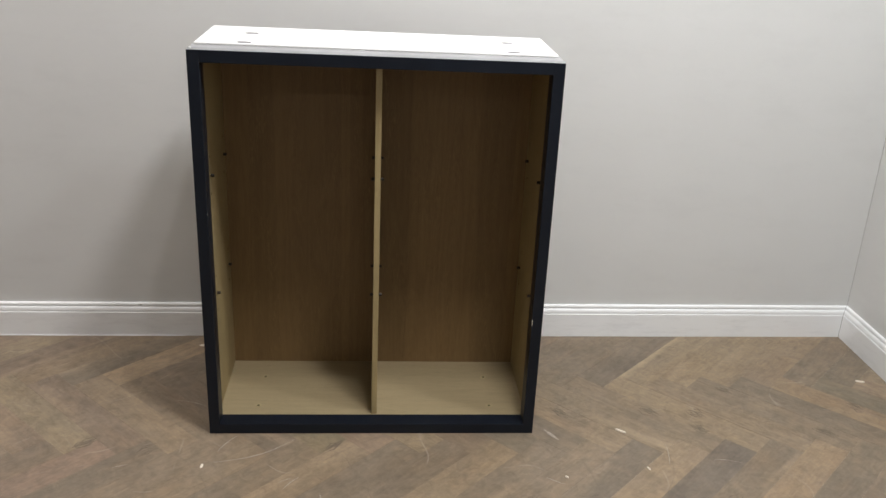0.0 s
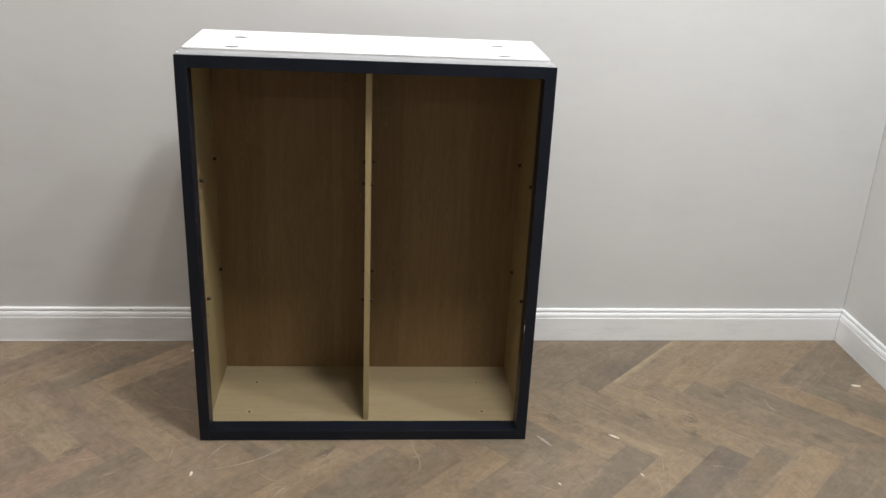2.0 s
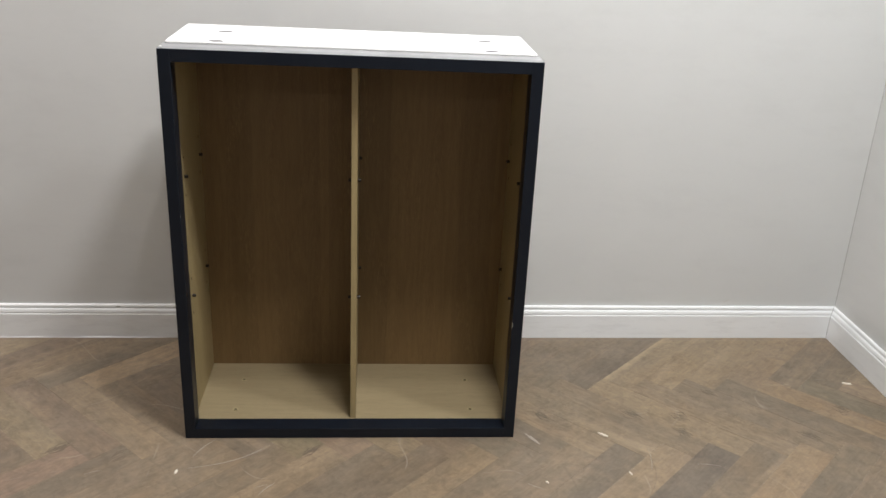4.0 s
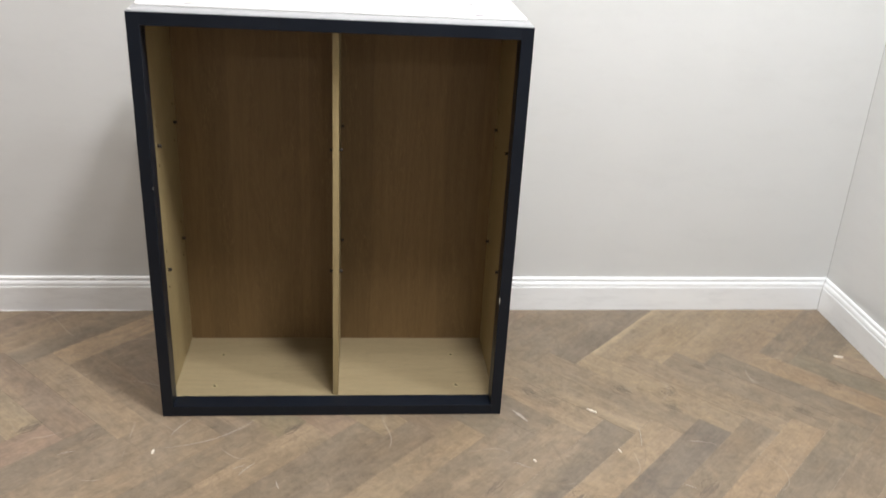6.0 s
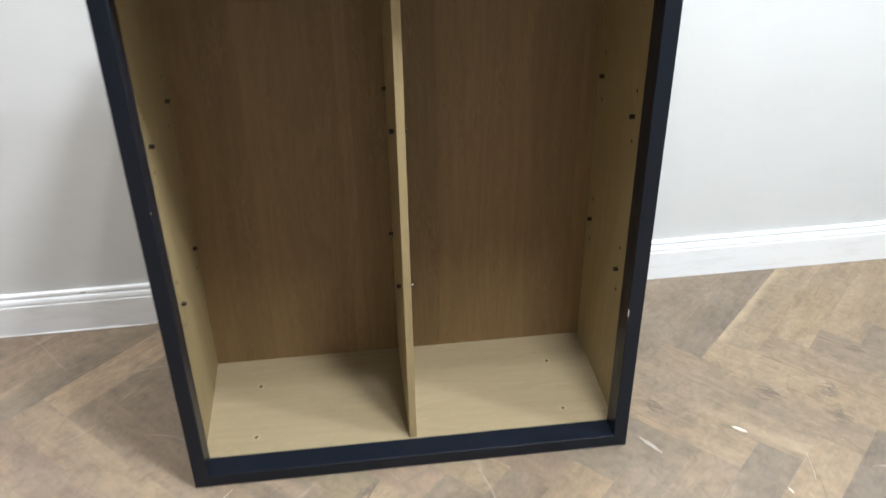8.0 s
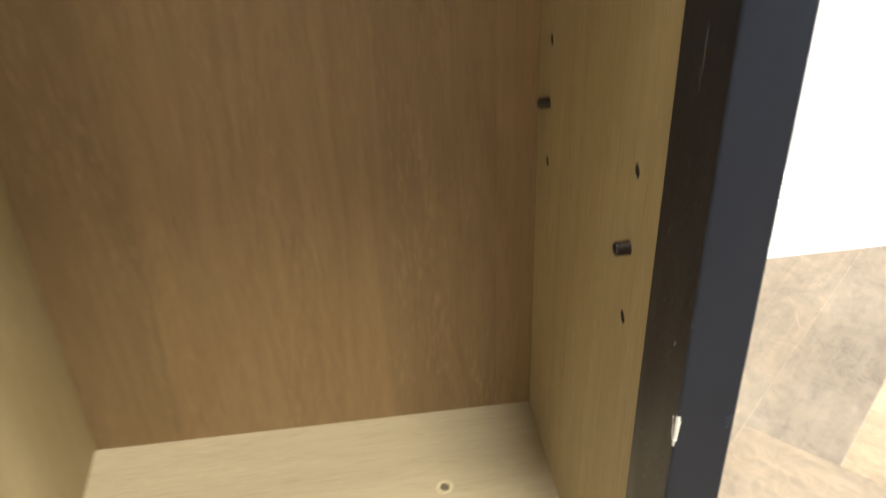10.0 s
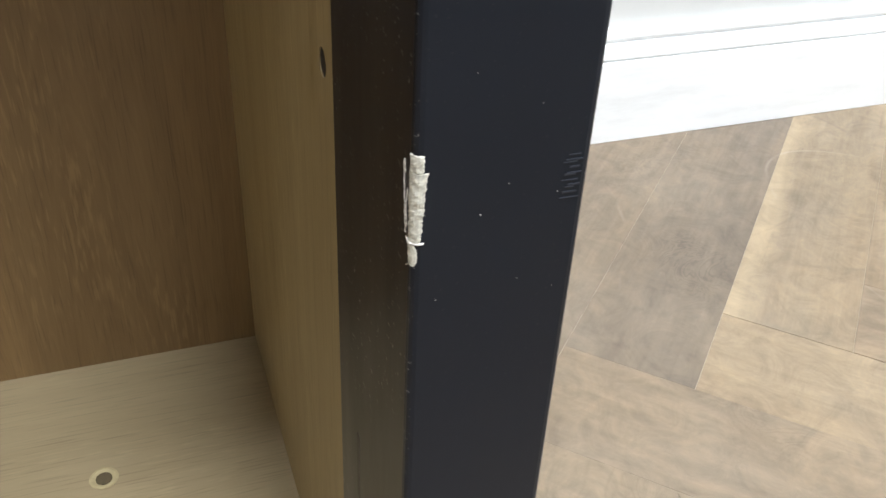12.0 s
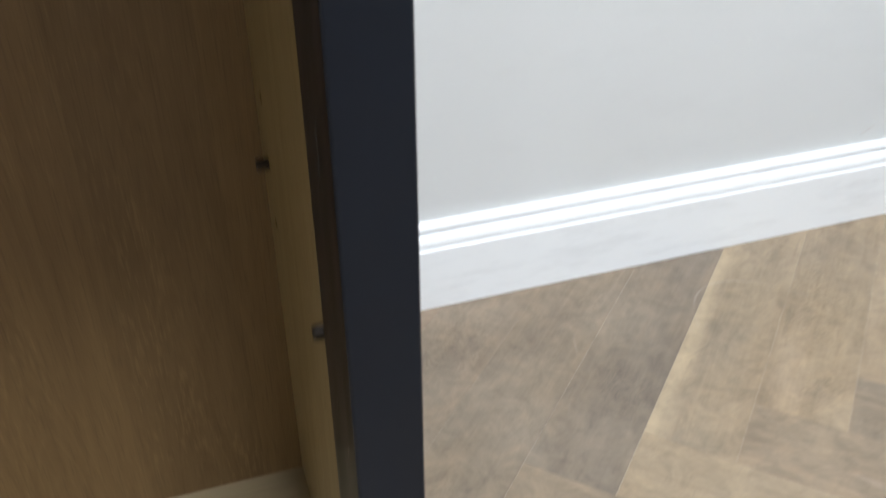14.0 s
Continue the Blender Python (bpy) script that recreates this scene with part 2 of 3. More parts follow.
        curve = arith(nt, "ABSOLUTE", arith(nt, "SUBTRACT", noise_tex(nt, shift.outputs[0], scale, 0.6, 0.4), 0.5), 0.0)
        gaps = ramp(nt, noise_tex(nt, shift.outputs[0], 6.5, 3, 0.6), (0.50, grey(0.0)), (0.62, grey(strength)))
        c = mix(nt, "MIX", arith(nt, "MULTIPLY", ramp(nt, curve, (0.0, grey(1.0)), (width, grey(0.0))), gaps), c, colour)
    knot = nt.nodes.new("ShaderNodeTexVoronoi")
    knot.voronoi_dimensions = "4D"
    knot.inputs["Scale"].default_value = 6.5
    warp = nt.nodes.new("ShaderNodeTexNoise")
    warp.inputs["Scale"].default_value, warp.inputs["Detail"].default_value = 45.0, 3.0
    own = coords(nt, (0.45, 1, 1))
    nt.links.new(own, warp.inputs["Vector"])
    bent = nt.nodes.new("ShaderNodeMix")
    bent.data_type = "VECTOR"
    bent.inputs[0].default_value = 0.035
    nt.links.new(own, bent.inputs[4])
    nt.links.new(warp.outputs["Color"], bent.inputs[5])
    nt.links.new(bent.outputs[1], knot.inputs["Vector"])
    nt.links.new(w, knot.inputs["W"])
    c = mix(nt, "MIX", ramp(nt, knot.outputs["Distance"], (0.06, grey(0.62)), (0.15, grey(0.0))), c, (0.10, 0.072, 0.05))
    nt.links.new(c, b.inputs["Base Color"])
    nt.links.new(ramp(nt, grain, (0.3, grey(0.50)), (0.7, grey(0.36))), b.inputs["Roughness"])
    bump(nt, b, grain, 0.16, 0.0006)
    return m


def plain(name, base, rough=0.5, metal=0.0, vary=0.12, scale=300):
    m, nt, b = material(name, rough, metal)
    f = noise_tex(nt, world_coords(nt, (1, 1, 1)), scale, 4)
    c = ramp(nt, f, (0.3, tuple(v * (1 - vary) for v in base)), (0.7, tuple(min(1, v * (1 + vary)) for v in base)))
    nt.links.new(c, b.inputs["Base Color"])
    bump(nt, b, f, 0.15, 0.0004)
    return m


WALL = wall_paint("wall_paint", (0.588, 0.598, 0.590))
CEILING = wall_paint("ceiling_paint", (0.80, 0.79, 0.77))
SKIRT = white_gloss("skirting_paint", (0.79, 0.81, 0.82))
PLANK = plank_oak("smoked_oak")
JOINT = plain("joint_dust", (0.44, 0.37, 0.29), 0.9)
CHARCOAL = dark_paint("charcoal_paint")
PRIMER = white_gloss("white_undercoat", (0.84, 0.84, 0.83))
MOULD = white_gloss("grey_undercoat", (0.27, 0.275, 0.28))
OAK_SIDE = oak_veneer("oak_side", (0.256, 0.193, 0.091), (0.386, 0.305, 0.153), "z", False)
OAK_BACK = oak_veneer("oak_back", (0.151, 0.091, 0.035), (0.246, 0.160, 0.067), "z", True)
OAK_BASE = oak_veneer("oak_base", (0.256, 0.201, 0.112), (0.350, 0.284, 0.168), "x", False)
PIN = plain("dark_bronze", (0.06, 0.052, 0.045), 0.38, 0.85)
# near-black colour standing for the shade inside peg holes and stud slots
RECESS_SHADE = plain("recess_shade", (0.010, 0.007, 0.005), 0.95)
SCREW = plain("screw_hollow", (0.085, 0.066, 0.034), 0.95)
COLLAR = plain("pale_collar", (0.40, 0.335, 0.185), 0.7)
FILLER = plain("bare_filler", (0.53, 0.52, 0.45), 0.85, 0.0, 0.30, 900)
LIP = plain("paint_skin", (0.70, 0.69, 0.65), 0.7, 0.0, 0.3, 1200)
FLAKE = plain("paint_flake", (0.72, 0.66, 0.56), 0.8)
SCUFF = plain("pale_scuff", (0.33, 0.295, 0.25), 0.8, 0.0, 0.3, 500)
PLINTH_SHADE = plain("plinth_shade", (0.03, 0.03, 0.032), 0.5)
SMUDGE = plain("wall_smudge", (0.56, 0.55, 0.53), 0.8)
TRIM = plain("lamp_trim", (0.75, 0.75, 0.74), 0.4)
GLOW, glow_nt, glow_b = material("lamp_diffuser", 0.5)
glow_b.inputs["Base Color"].default_value = (0.9, 0.88, 0.84, 1)
glow_b.inputs["Emission Color"].default_value = (*WARM, 1)
glow_b.inputs["Emission Strength"].default_value = 6.0


# ---- mesh helpers ----
def mesh_of(bm, name, mat, smooth=False):
    bmesh.ops.recalc_face_normals(bm, faces=bm.faces)
    me = bpy.data.meshes.new(name)
    bm.to_mesh(me)
    bm.free()
    me.materials.append(mat)
    for p in me.polygons:
        p.use_smooth = smooth
    return me


def part(name, bm, mat, parent=None, label="", smooth=False):
    ob = new(name, mesh_of(bm, name, mat, smooth))
    if parent is not None:
        ob.parent = parent
    if label:
        tagged(ob, label)
    return ob


def box(x0, x1, y0, y1, z0, z1, bevel=0.0, segments=2, bm=None):
    bm = bm or bmesh.new()
    made = bmesh.ops.create_cube(bm, size=1.0)["verts"]
    for v in made:
        v.co = ((x0 + x1) / 2 + v.co.x * (x1 - x0), (y0 + y1) / 2 + v.co.y * (y1 - y0), (z0 + z1) / 2 + v.co.z * (z1 - z0))
    if bevel:
        edges = list({e for v in made for e in v.link_edges})
        bmesh.ops.bevel(bm, geom=edges, offset=bevel, segments=segments, affect="EDGES", profile=0.5)
    return bm


def lathe(profile, sides=24, bm=None):
    """A solid turned round z from (radius, height) pairs, open ends closed."""
    bm = bm or bmesh.new()
    rings = []
    for r, z in profile:
        rings.append([bm.verts.new((r * math.cos(2 * math.pi * i / sides), r * math.sin(2 * math.pi * i / sides), z)) for i in range(sides)])
    for a, b in zip(rings, rings[1:]):
        for i in range(sides):
            bm.faces.new((a[i], a[(i + 1) % sides], b[(i + 1) % sides], b[i]))
    bm.faces.new(rings[0][::-1])
    bm.faces.new(rings[-1])
    return bm


def carve(ob, cutters):
    """Cut the given meshes out of ob, for good."""
    for bm in cutters:
        bmesh.ops.recalc_face_normals(bm, faces=bm.faces)
    whole = bpy.data.meshes.new("cut")
    joined = bmesh.new()
    for bm in cutters:
        tmp = bpy.data.meshes.new("tmp")
        bm.to_mesh(tmp)
        bm.free()
        joined.from_mesh(tmp)
        bpy.data.meshes.remove(tmp)
    joined.to_mesh(whole)
    joined.free()
    tool = new("cutter", whole)
    mod = ob.modifiers.new("cut", "BOOLEAN")
    mod.operation, mod.object, mod.solver = "DIFFERENCE", tool, "EXACT"
    bpy.context.view_layer.update()
    done = bpy.data.meshes.new_from_object(ob.evaluated_get(bpy.context.evaluated_depsgraph_get()))
    ob.modifiers.clear()
    ob.data = done
    bpy.data.objects.remove(tool)
    return ob


def empty(name, spot=(0, 0, 0)):
    ob = new(name)
    ob.location = spot
    ob.empty_display_size = 0.1
    return ob


# ---- room ----
DEPTH = 0.018             # thickness of the skirting at its foot
WIDE, LONG = 6.6, 6.4     # the room, from its corner


def room_box(name, x0, x1, y0, y1, z0, z1, mat, label):
    ob = new(name, mesh_of(box(x0, x1, y0, y1, z0, z1), name, mat))
    ob.matrix_world = ROOM
    return tagged(ob, label, "wall" if name.startswith("wall") else name, "", "structure")


wall_north = room_box("wall_north", -WIDE, DEPTH + 0.12, DEPTH, DEPTH + 0.12, -0.06, CEIL, WALL, "plain wall painted warm light grey, matt, slightly smeared")
wall_east = room_box("wall_east", DEPTH, DEPTH + 0.12, -LONG, DEPTH - 0.001, -0.06, CEIL, WALL, "plain light grey painted side wall meeting the corner")
wall_west = room_box("wall_west", -WIDE - 0.12, -WIDE, -LONG, DEPTH + 0.12, -0.06, CEIL, WALL, "plain light grey painted wall")
wall_south = room_box("wall_south", -WIDE - 0.12, DEPTH + 0.12, -LONG - 0.12, -LONG, -0.06, CEIL, WALL, "plain light grey painted wall")
ceiling = room_box("ceiling", -WIDE - 0.12, DEPTH + 0.12, -LONG - 0.12, DEPTH + 0.12, CEIL, CEIL + 0.1, CEILING, "flat white painted ceiling")
floor = room_box("floor", -WIDE - 0.1, DEPTH + 0.1, -LONG - 0.1, DEPTH + 0.1, -0.07, -0.00045, JOINT, "herringbone floor of smoked brown oak boards, dusty and scuffed")

# moulded skirting: plain face, quirk, torus band, groove and top bead
PROFILE = [(0.0, 0.0), (0.018, 0.0), (0.018, 0.0825), (0.0177, 0.0843), (0.0167, 0.0853), (0.0155, 0.0856), (0.0139, 0.0857), (0.0138, 0.0874), (0.0153, 0.0876),
           (0.0159, 0.0888), (0.0156, 0.0929), (0.0146, 0.0969), (0.0129, 0.1002), (0.0112, 0.1019), (0.0079, 0.1023), (0.0075, 0.1051), (0.0095, 0.1055),
           (0.0099, 0.1072), (0.0096, 0.1109), (0.0084, 0.1136), (0.0064, 0.1151), (0.0041, 0.1155), (0.0, 0.1155)]


def skirting(name, length, mat):
    bm = bmesh.new()
    ends = []
    for s in (0, 1):
        ends.append([bm.verts.new((-length * s - (d if s == 0 else 0), -d, z)) for d, z in PROFILE])
    n = len(PROFILE)
    for i in range(n):
        bm.faces.new((ends[0][i], ends[0][(i + 1) % n], ends[1][(i + 1) % n], ends[1][i]))
    bm.faces.new(ends[0])
    bm.faces.new(ends[1][::-1])
    return new(name, mesh_of(bm, name, mat))


base_north = skirting("baseboard", WIDE, SKIRT)
base_north.matrix_world = ROOM @ Matrix.Translation((DEPTH - 0.0005, DEPTH - 0.0005, 0.0005))
tagged(base_north, "white glossy moulded skirting board with torus band, chipped top", "skirting", "skirting boards", "structure")
base_east = skirting("baseboard", LONG, SKIRT)
base_east.matrix_world = ROOM @ Matrix.Translation((DEPTH - 0.0005, DEPTH - 0.0005, 0.0005)) @ Matrix.Rotation(math.pi / 2, 4, "Z") @ Matrix.Diagonal((1, -1, 1, 1))
tagged(base_east, "white glossy moulded skirting board along the side wall", "skirting", "skirting boards", "structure")

# open joint in the corner of the walls and along the mitre, and a bead of filler at the foot
CRACK = plain("dusty_crack", (0.30, 0.295, 0.28), 0.9)
b = part("corner_joint", box(DEPTH - 0.0010, DEPTH + 0.0002, DEPTH - 0.0010, DEPTH + 0.0002, 0.1156, CEIL - 0.001), CRACK, wall_north, "thin dark crack in the corner")
bm = bmesh.new()
rails = [[bm.verts.new((-d - 0.0005 + 0.0005 * e, -d - 0.0005 - 0.0005 * e, z + 0.0003)) for d, z in PROFILE[1:-1]] for e in (-1, 1)]
for k in range(len(rails[0]) - 1):
    bm.faces.new((rails[0][k], rails[1][k], rails[1][k + 1], rails[0][k + 1]))
part("mitre_joint", bm, CRACK, base_north, "thin dark open mitre")
bm = bmesh.new()
prev = None
for k in range(160):
    u = -2.3 - 2.2 * k / 159
    thick = 0.0016 + 0.0022 * max(0.0, noise.noise((u * 9, 3.1, 0)) + 0.35)
    if noise.noise((u * 4.5, 8.7, 0)) > 0.42:
        prev = None
        continue
    ring = [bm.verts.new((u, -d, z)) for d, z in ((0.017, 0.0), (0.018 + thick, 0.0002), (0.0182 + thick * 0.6, thick * 0.8), (0.0175, thick))]
    if prev:
        for q in range(3):
            bm.faces.new((prev[q], ring[q], ring[q + 1], prev[q + 1]))
    prev = ring
part("filler_bead", bm, SKIRT, base_north, "uneven white filler along the foot", True)

# unseen fittings in the ceiling, those of the two added fill lamps too
for lx, ly, sx, sy, watts, tint in LAMPS:
    light = empty("ceiling_light", (lx, ly, CEIL))
    tagged(light, "flat square white ceiling fitting, unseen; two are added wall fill", "ceiling light", "ceiling lights")
    rx, ry = sx / 2, sy / 2
    for x0, x1, y0, y1 in ((-rx - 0.02, rx + 0.02, -ry - 0.02, -ry), (-rx - 0.02, rx + 0.02, ry, ry + 0.02), (-rx - 0.02, -rx, -ry, ry), (rx, rx + 0.02, -ry, ry)):
        part("frame", box(x0, x1, y0, y1, -0.022, -0.001, 0.002, 2), TRIM, light)
    part("diffuser", box(-rx, rx, -ry, ry, -0.014, -0.002, 0.001, 1), GLOW, light)

# ---- bookcase, standing upside down ----
W, H = 0.900, 1.050
F = 0.029                 # face width of the frame
FD = 0.052                # depth of the frame
XL, XR = 0.0185, 0.8850   # inner faces of the sides
YB = 0.362                # inner face of the back
ZF, ZT = 0.029, 1.021     # inner floor and inner top
DL, DR = 0.4440, 0.4590   # divider
PIN_Y, PIN_Z, PITCH = (0.124, 0.327), (0.371, 0.706), 0.0505
PIN_R, HOLE_R = 0.0043, 0.0044

bookcase = empty("bookcase")
tagged(bookcase, "empty two-bay oak bookcase, chipped charcoal face frame, upside down on floor", "bookcase")

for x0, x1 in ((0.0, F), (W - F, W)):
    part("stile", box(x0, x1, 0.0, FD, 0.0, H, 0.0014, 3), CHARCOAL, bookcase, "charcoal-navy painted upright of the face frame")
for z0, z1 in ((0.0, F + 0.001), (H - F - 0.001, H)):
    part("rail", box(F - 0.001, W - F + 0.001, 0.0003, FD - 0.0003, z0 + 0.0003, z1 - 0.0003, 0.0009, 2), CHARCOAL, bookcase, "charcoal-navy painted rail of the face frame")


def holes_for(x, inward, depth=0.008):
    """Cutters for the drilled holes above and below each pin, in a face at x."""
    cut = []
    for y in PIN_Y:
        for z in PIN_Z:
            for dz in (-PITCH, PITCH):
                bm = lathe([(HOLE_R, -0.004), (HOLE_R, depth)], 16)
                bm.transform(Matrix.Translation((x, y, z + dz)) @ Matrix.Rotation(math.pi / 2 * inward, 4, "Y"))
                cut.append(bm)
    return cut


left_side = part("side_panel", box(0.004, XL, FD, 0.372, 0.001, H - 0.001, 0.0004, 1), OAK_SIDE, bookcase, "pale oak veneered side with drilled holes")
carve(left_side, holes_for(XL, -1))
right_side = part("side_panel", box(XR, W - 0.002, FD, 0.372, 0.001, H - 0.001, 0.0004, 1), OAK_SIDE, bookcase, "pale oak veneered side with drilled holes")
carve(right_side, holes_for(XR, 1))
divider = part("divider", box(DL, DR, FD + 0.003, YB, ZF, ZT, 0.0006, 2), OAK_SIDE, bookcase, "upright oak divider between the two bays")
carve(divider, holes_for(DL, 1, 0.005) + holes_for(DR, -1, 0.005))
part("bottom_board", box(XL, XR, FD, YB, 0.002, ZF), OAK_BASE, bookcase, "pale oak board with screw holes")
part("top_board", box(XL, XR, FD, YB, ZT, H - 0.001), OAK_SIDE, bookcase)
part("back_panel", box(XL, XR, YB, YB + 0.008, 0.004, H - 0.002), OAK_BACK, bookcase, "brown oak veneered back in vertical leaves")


def pin_mesh():
    """A round shelf stud along z with a slotted, chamfered tip."""
    bm = lathe([(PIN_R * 1.02, -0.002), (PIN_R, 0.0), (PIN_R, 0.0078), (PIN_R * 0.94, 0.0086), (PIN_R * 0.80, 0.0090), (PIN_R * 0.74, 0.0084)], 20)
    return bm


stud = mesh_of(pin_mesh(), "shelf_pin", PIN)
slot = mesh_of(box(-PIN_R * 0.85, PIN_R * 0.85, -0.0006, 0.0006, 0.0075, 0.0088), "slot", RECESS_SHADE)
for x, turn in ((XL, 1), (DL, -1), (DR, 1), (XR, -1)):
    for y in PIN_Y:
        for z in PIN_Z:
            p = new("shelf_pin", stud)
            p.parent = bookcase
            p.matrix_local = Matrix.Translation((x, y, z)) @ Matrix.Rotation(math.pi / 2 * turn, 4, "Y") @ Matrix.Rotation(0.5 + 7 * z + 3 * y + x, 4, "Z")
            tagged(p, "dark bronze shelf stud")
            s = new("slot", slot)
            s.parent = p

# black discs just inside the drilled holes, painting in their shade
blind = mesh_of(lathe([(HOLE_R * 0.99, 0.0), (HOLE_R * 0.99, 0.001)], 16), "peg_hole", RECESS_SHADE)
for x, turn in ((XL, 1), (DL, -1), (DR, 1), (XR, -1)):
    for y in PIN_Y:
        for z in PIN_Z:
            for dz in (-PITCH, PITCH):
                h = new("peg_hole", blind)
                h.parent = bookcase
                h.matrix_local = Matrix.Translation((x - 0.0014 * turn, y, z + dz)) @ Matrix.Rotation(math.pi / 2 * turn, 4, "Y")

# countersunk screws in the lower board
for x, y in ((0.786, 0.100), (0.786, 0.264), (0.121, 0.100), (0.123, 0.264)):
    c = part("screw_collar", lathe([(0.0072, 0.0), (0.0078, 0.0009), (0.0066, 0.0012), (0.0048, 0.0004), (0.0046, 0.0003)], 22), COLLAR, bookcase, "pale rim of a countersunk screw hole")
    c.location = (x, y, ZF)
    h = part("screw", lathe([(0.0044, 0.0), (0.0044, 0.0005), (0.0012, 0.0003)], 16), SCREW, c)
    h.location = (0, 0, 0.0003)

# plinth on top: grey moulded edge, white board, black discs as hole shade
bm = bmesh.new()
low = [(0.001, 0.001), (W - 0.001, 0.001), (W - 0.001, 0.300), (0.001, 0.300)]
mid = [(0.005, 0.010), (W - 0.005, 0.010), (W - 0.005, 0.300), (0.005, 0.300)]
top = [(0.014, 0.027), (W - 0.014, 0.027), (W - 0.014, 0.299), (0.014, 0.299)]
rings = [[bm.verts.new((x, y, z)) for x, y in ring] for ring, z in ((low, H + 0.0005), (mid, H + 0.005), (top, H + 0.0085))]
for a, b in zip(rings, rings[1:]):
    for i in range(4):
        bm.faces.new((a[i], a[(i + 1) % 4], b[(i + 1) % 4], b[i]))
bm.faces.new(rings[0][::-1])
bm.faces.new(rings[-1])
part("moulding", bm, MOULD, bookcase, "grey undercoated moulded edge")
part("plinth_board", box(0.0145, W - 0.0145, 0.0285, 0.2985, H + 0.008, H + 0.015, 0.003, 3), PRIMER, bookcase, "white undercoated board")
# flattened black discs paint the shade of round holes that are not cut
for x, y in ((0.129, 0.0415), (0.129, 0.186), (0.777, 0.0415), (0.777, 0.186)):
    c = part("cap", lathe([(0.0165, 0.0), (0.0165, 0.0003), (0.0160, 0.0005), (0.0120, 0.0005), (0.0115, 0.0003)], 28), PLINTH_SHADE, bookcase, "flat black disc painting the shade of a hole")
    c.location = (x, y, H + 0.0148)
    c.scale = (1.05, 0.62, 1.0)
# small white stud added to stand for a glint at the corner
part("nail_head", lathe([(0.003, 0.0), (0.003, 0.0012), (0.002, 0.0018)], 14), PRIMER, bookcase).location = (0.009, 0.006, H + 0.004)


def round_edge(along, lift, z):
    """A point on the frame's eased inner front edge: along runs from the inner face (below 0) round the bend to the front."""
    r, bend = 0.0014, 0.0022
    xe = W - F
    if along < 0:
        return (xe - lift, r - along, z)
    if along < bend:
        a = along / bend * math.pi / 2
        return (xe + r - (r + lift) * math.cos(a), r - (r + lift) * math.sin(a), z)
    return (xe + r + along - bend, -lift, z)


def ragged_strip(bm, z0, z1, bounds, rows, cols, lift, seed):
    """A torn strip on that edge; bounds(f) gives its two sides at the height f, its rim sinks into the paint."""
    r = random.Random(seed)
    grid = []
    for i in range(rows):
        f = i / (rows - 1)
        lo, hi = bounds(f)
        lo, hi = lo + r.uniform(-0.00016, 0.00016), hi + r.uniform(-0.00016, 0.00016)
        row = []
        for k in range(cols):
            g = k / (cols - 1)
            rim = i in (0, rows - 1) or k in (0, cols - 1)
            z, u = z0 + (z1 - z0) * f, lo + (hi - lo) * g
            high = lift * (1.0 + 0.9 * noise.noise((z * 900, u * 1500, seed)) + 0.5 * noise.noise((z * 3000, u * 3000, seed)))
            row.append(bm.verts.new(round_edge(u, -0.00015 if rim else max(0.00003, high), z)))
        grid.append(row)
    for a, b in zip(grid, grid[1:]):
        for k in range(cols - 1):
            bm.faces.new((a[k], a[k + 1], b[k + 1], b[k]))


def chip():
    """The knocked-off patch on the frame's edge: filler laid bare, a lip across its foot and a tail below."""
    bm = bmesh.new()
    ragged_strip(bm, 0.3430, 0.3556, lambda f: (-0.0004 - 0.0003 * f, 0.0024 + 0.0009 * f), 40, 9, 0.00015, 4)
    ragged_strip(bm, 0.3553, 0.3585, lambda f: (-0.0004, 0.0027 - 0.0004 * abs(f - 0.6)), 11, 8, 0.00018, 5)
    ragged_strip(bm, 0.3386, 0.3428, lambda f: (-0.0009 + 0.0010 * (1 - f), 0.0014 + 0.0006 * math.sin(3.0 * f)), 16, 6, 0.00016, 6)
    return bm


def chip_lips():
    """Skins of paint turned up along the patch."""
    bm = bmesh.new()
    ragged_strip(bm, 0.3428, 0.3433, lambda f: (-0.0016, 0.0030), 4, 14, 0.00026, 7)
    ragged_strip(bm, 0.3434, 0.3556, lambda f: (-0.0033 + 0.0014 * (1 - f), -0.0029 + 0.0014 * (1 - f)), 44, 4, 0.00016, 8)
    ragged_strip(bm, 0.3445, 0.3520, lambda f: (-0.0016 + 0.0003 * math.sin(9 * f), -0.0013 + 0.0003 * math.sin(9 * f)), 20, 4, 0.00014, 9)
    ragged_strip(bm, 0.3536, 0.3562, lambda f: (-0.0030, -0.0019 - 0.0006 * f), 8, 5, 0.00016, 10)
    ragged_strip(bm, 0.3374, 0.3388, lambda f: (-0.0018 + 0.0016 * f, -0.0014 + 0.0016 * f), 6, 3, 0.00014, 11)
    return bm


part("chip", chip(), FILLER, bookcase, "chipped patch of bare grey-white filler")
part("chip_lip", chip_lips(), LIP, bookcase, "upturned white skin of paint")

# ---- floor boards in herringbone ----
PW, PL, GAP = 0.095, 0.500, 0.00012
KEY = Vector((1.166, 0.257))
TURN = radians(-45.0)
AX = Vector((math.cos(TURN), math.sin(TURN)))       # along one set of boards
AY = Vector((-math.sin(TURN), math.cos(TURN)))      # along the other
RINV = ROOM.inverted()
LIMIT = (-WIDE - 0.05, DEPTH, -LONG - 0.05, DEPTH)


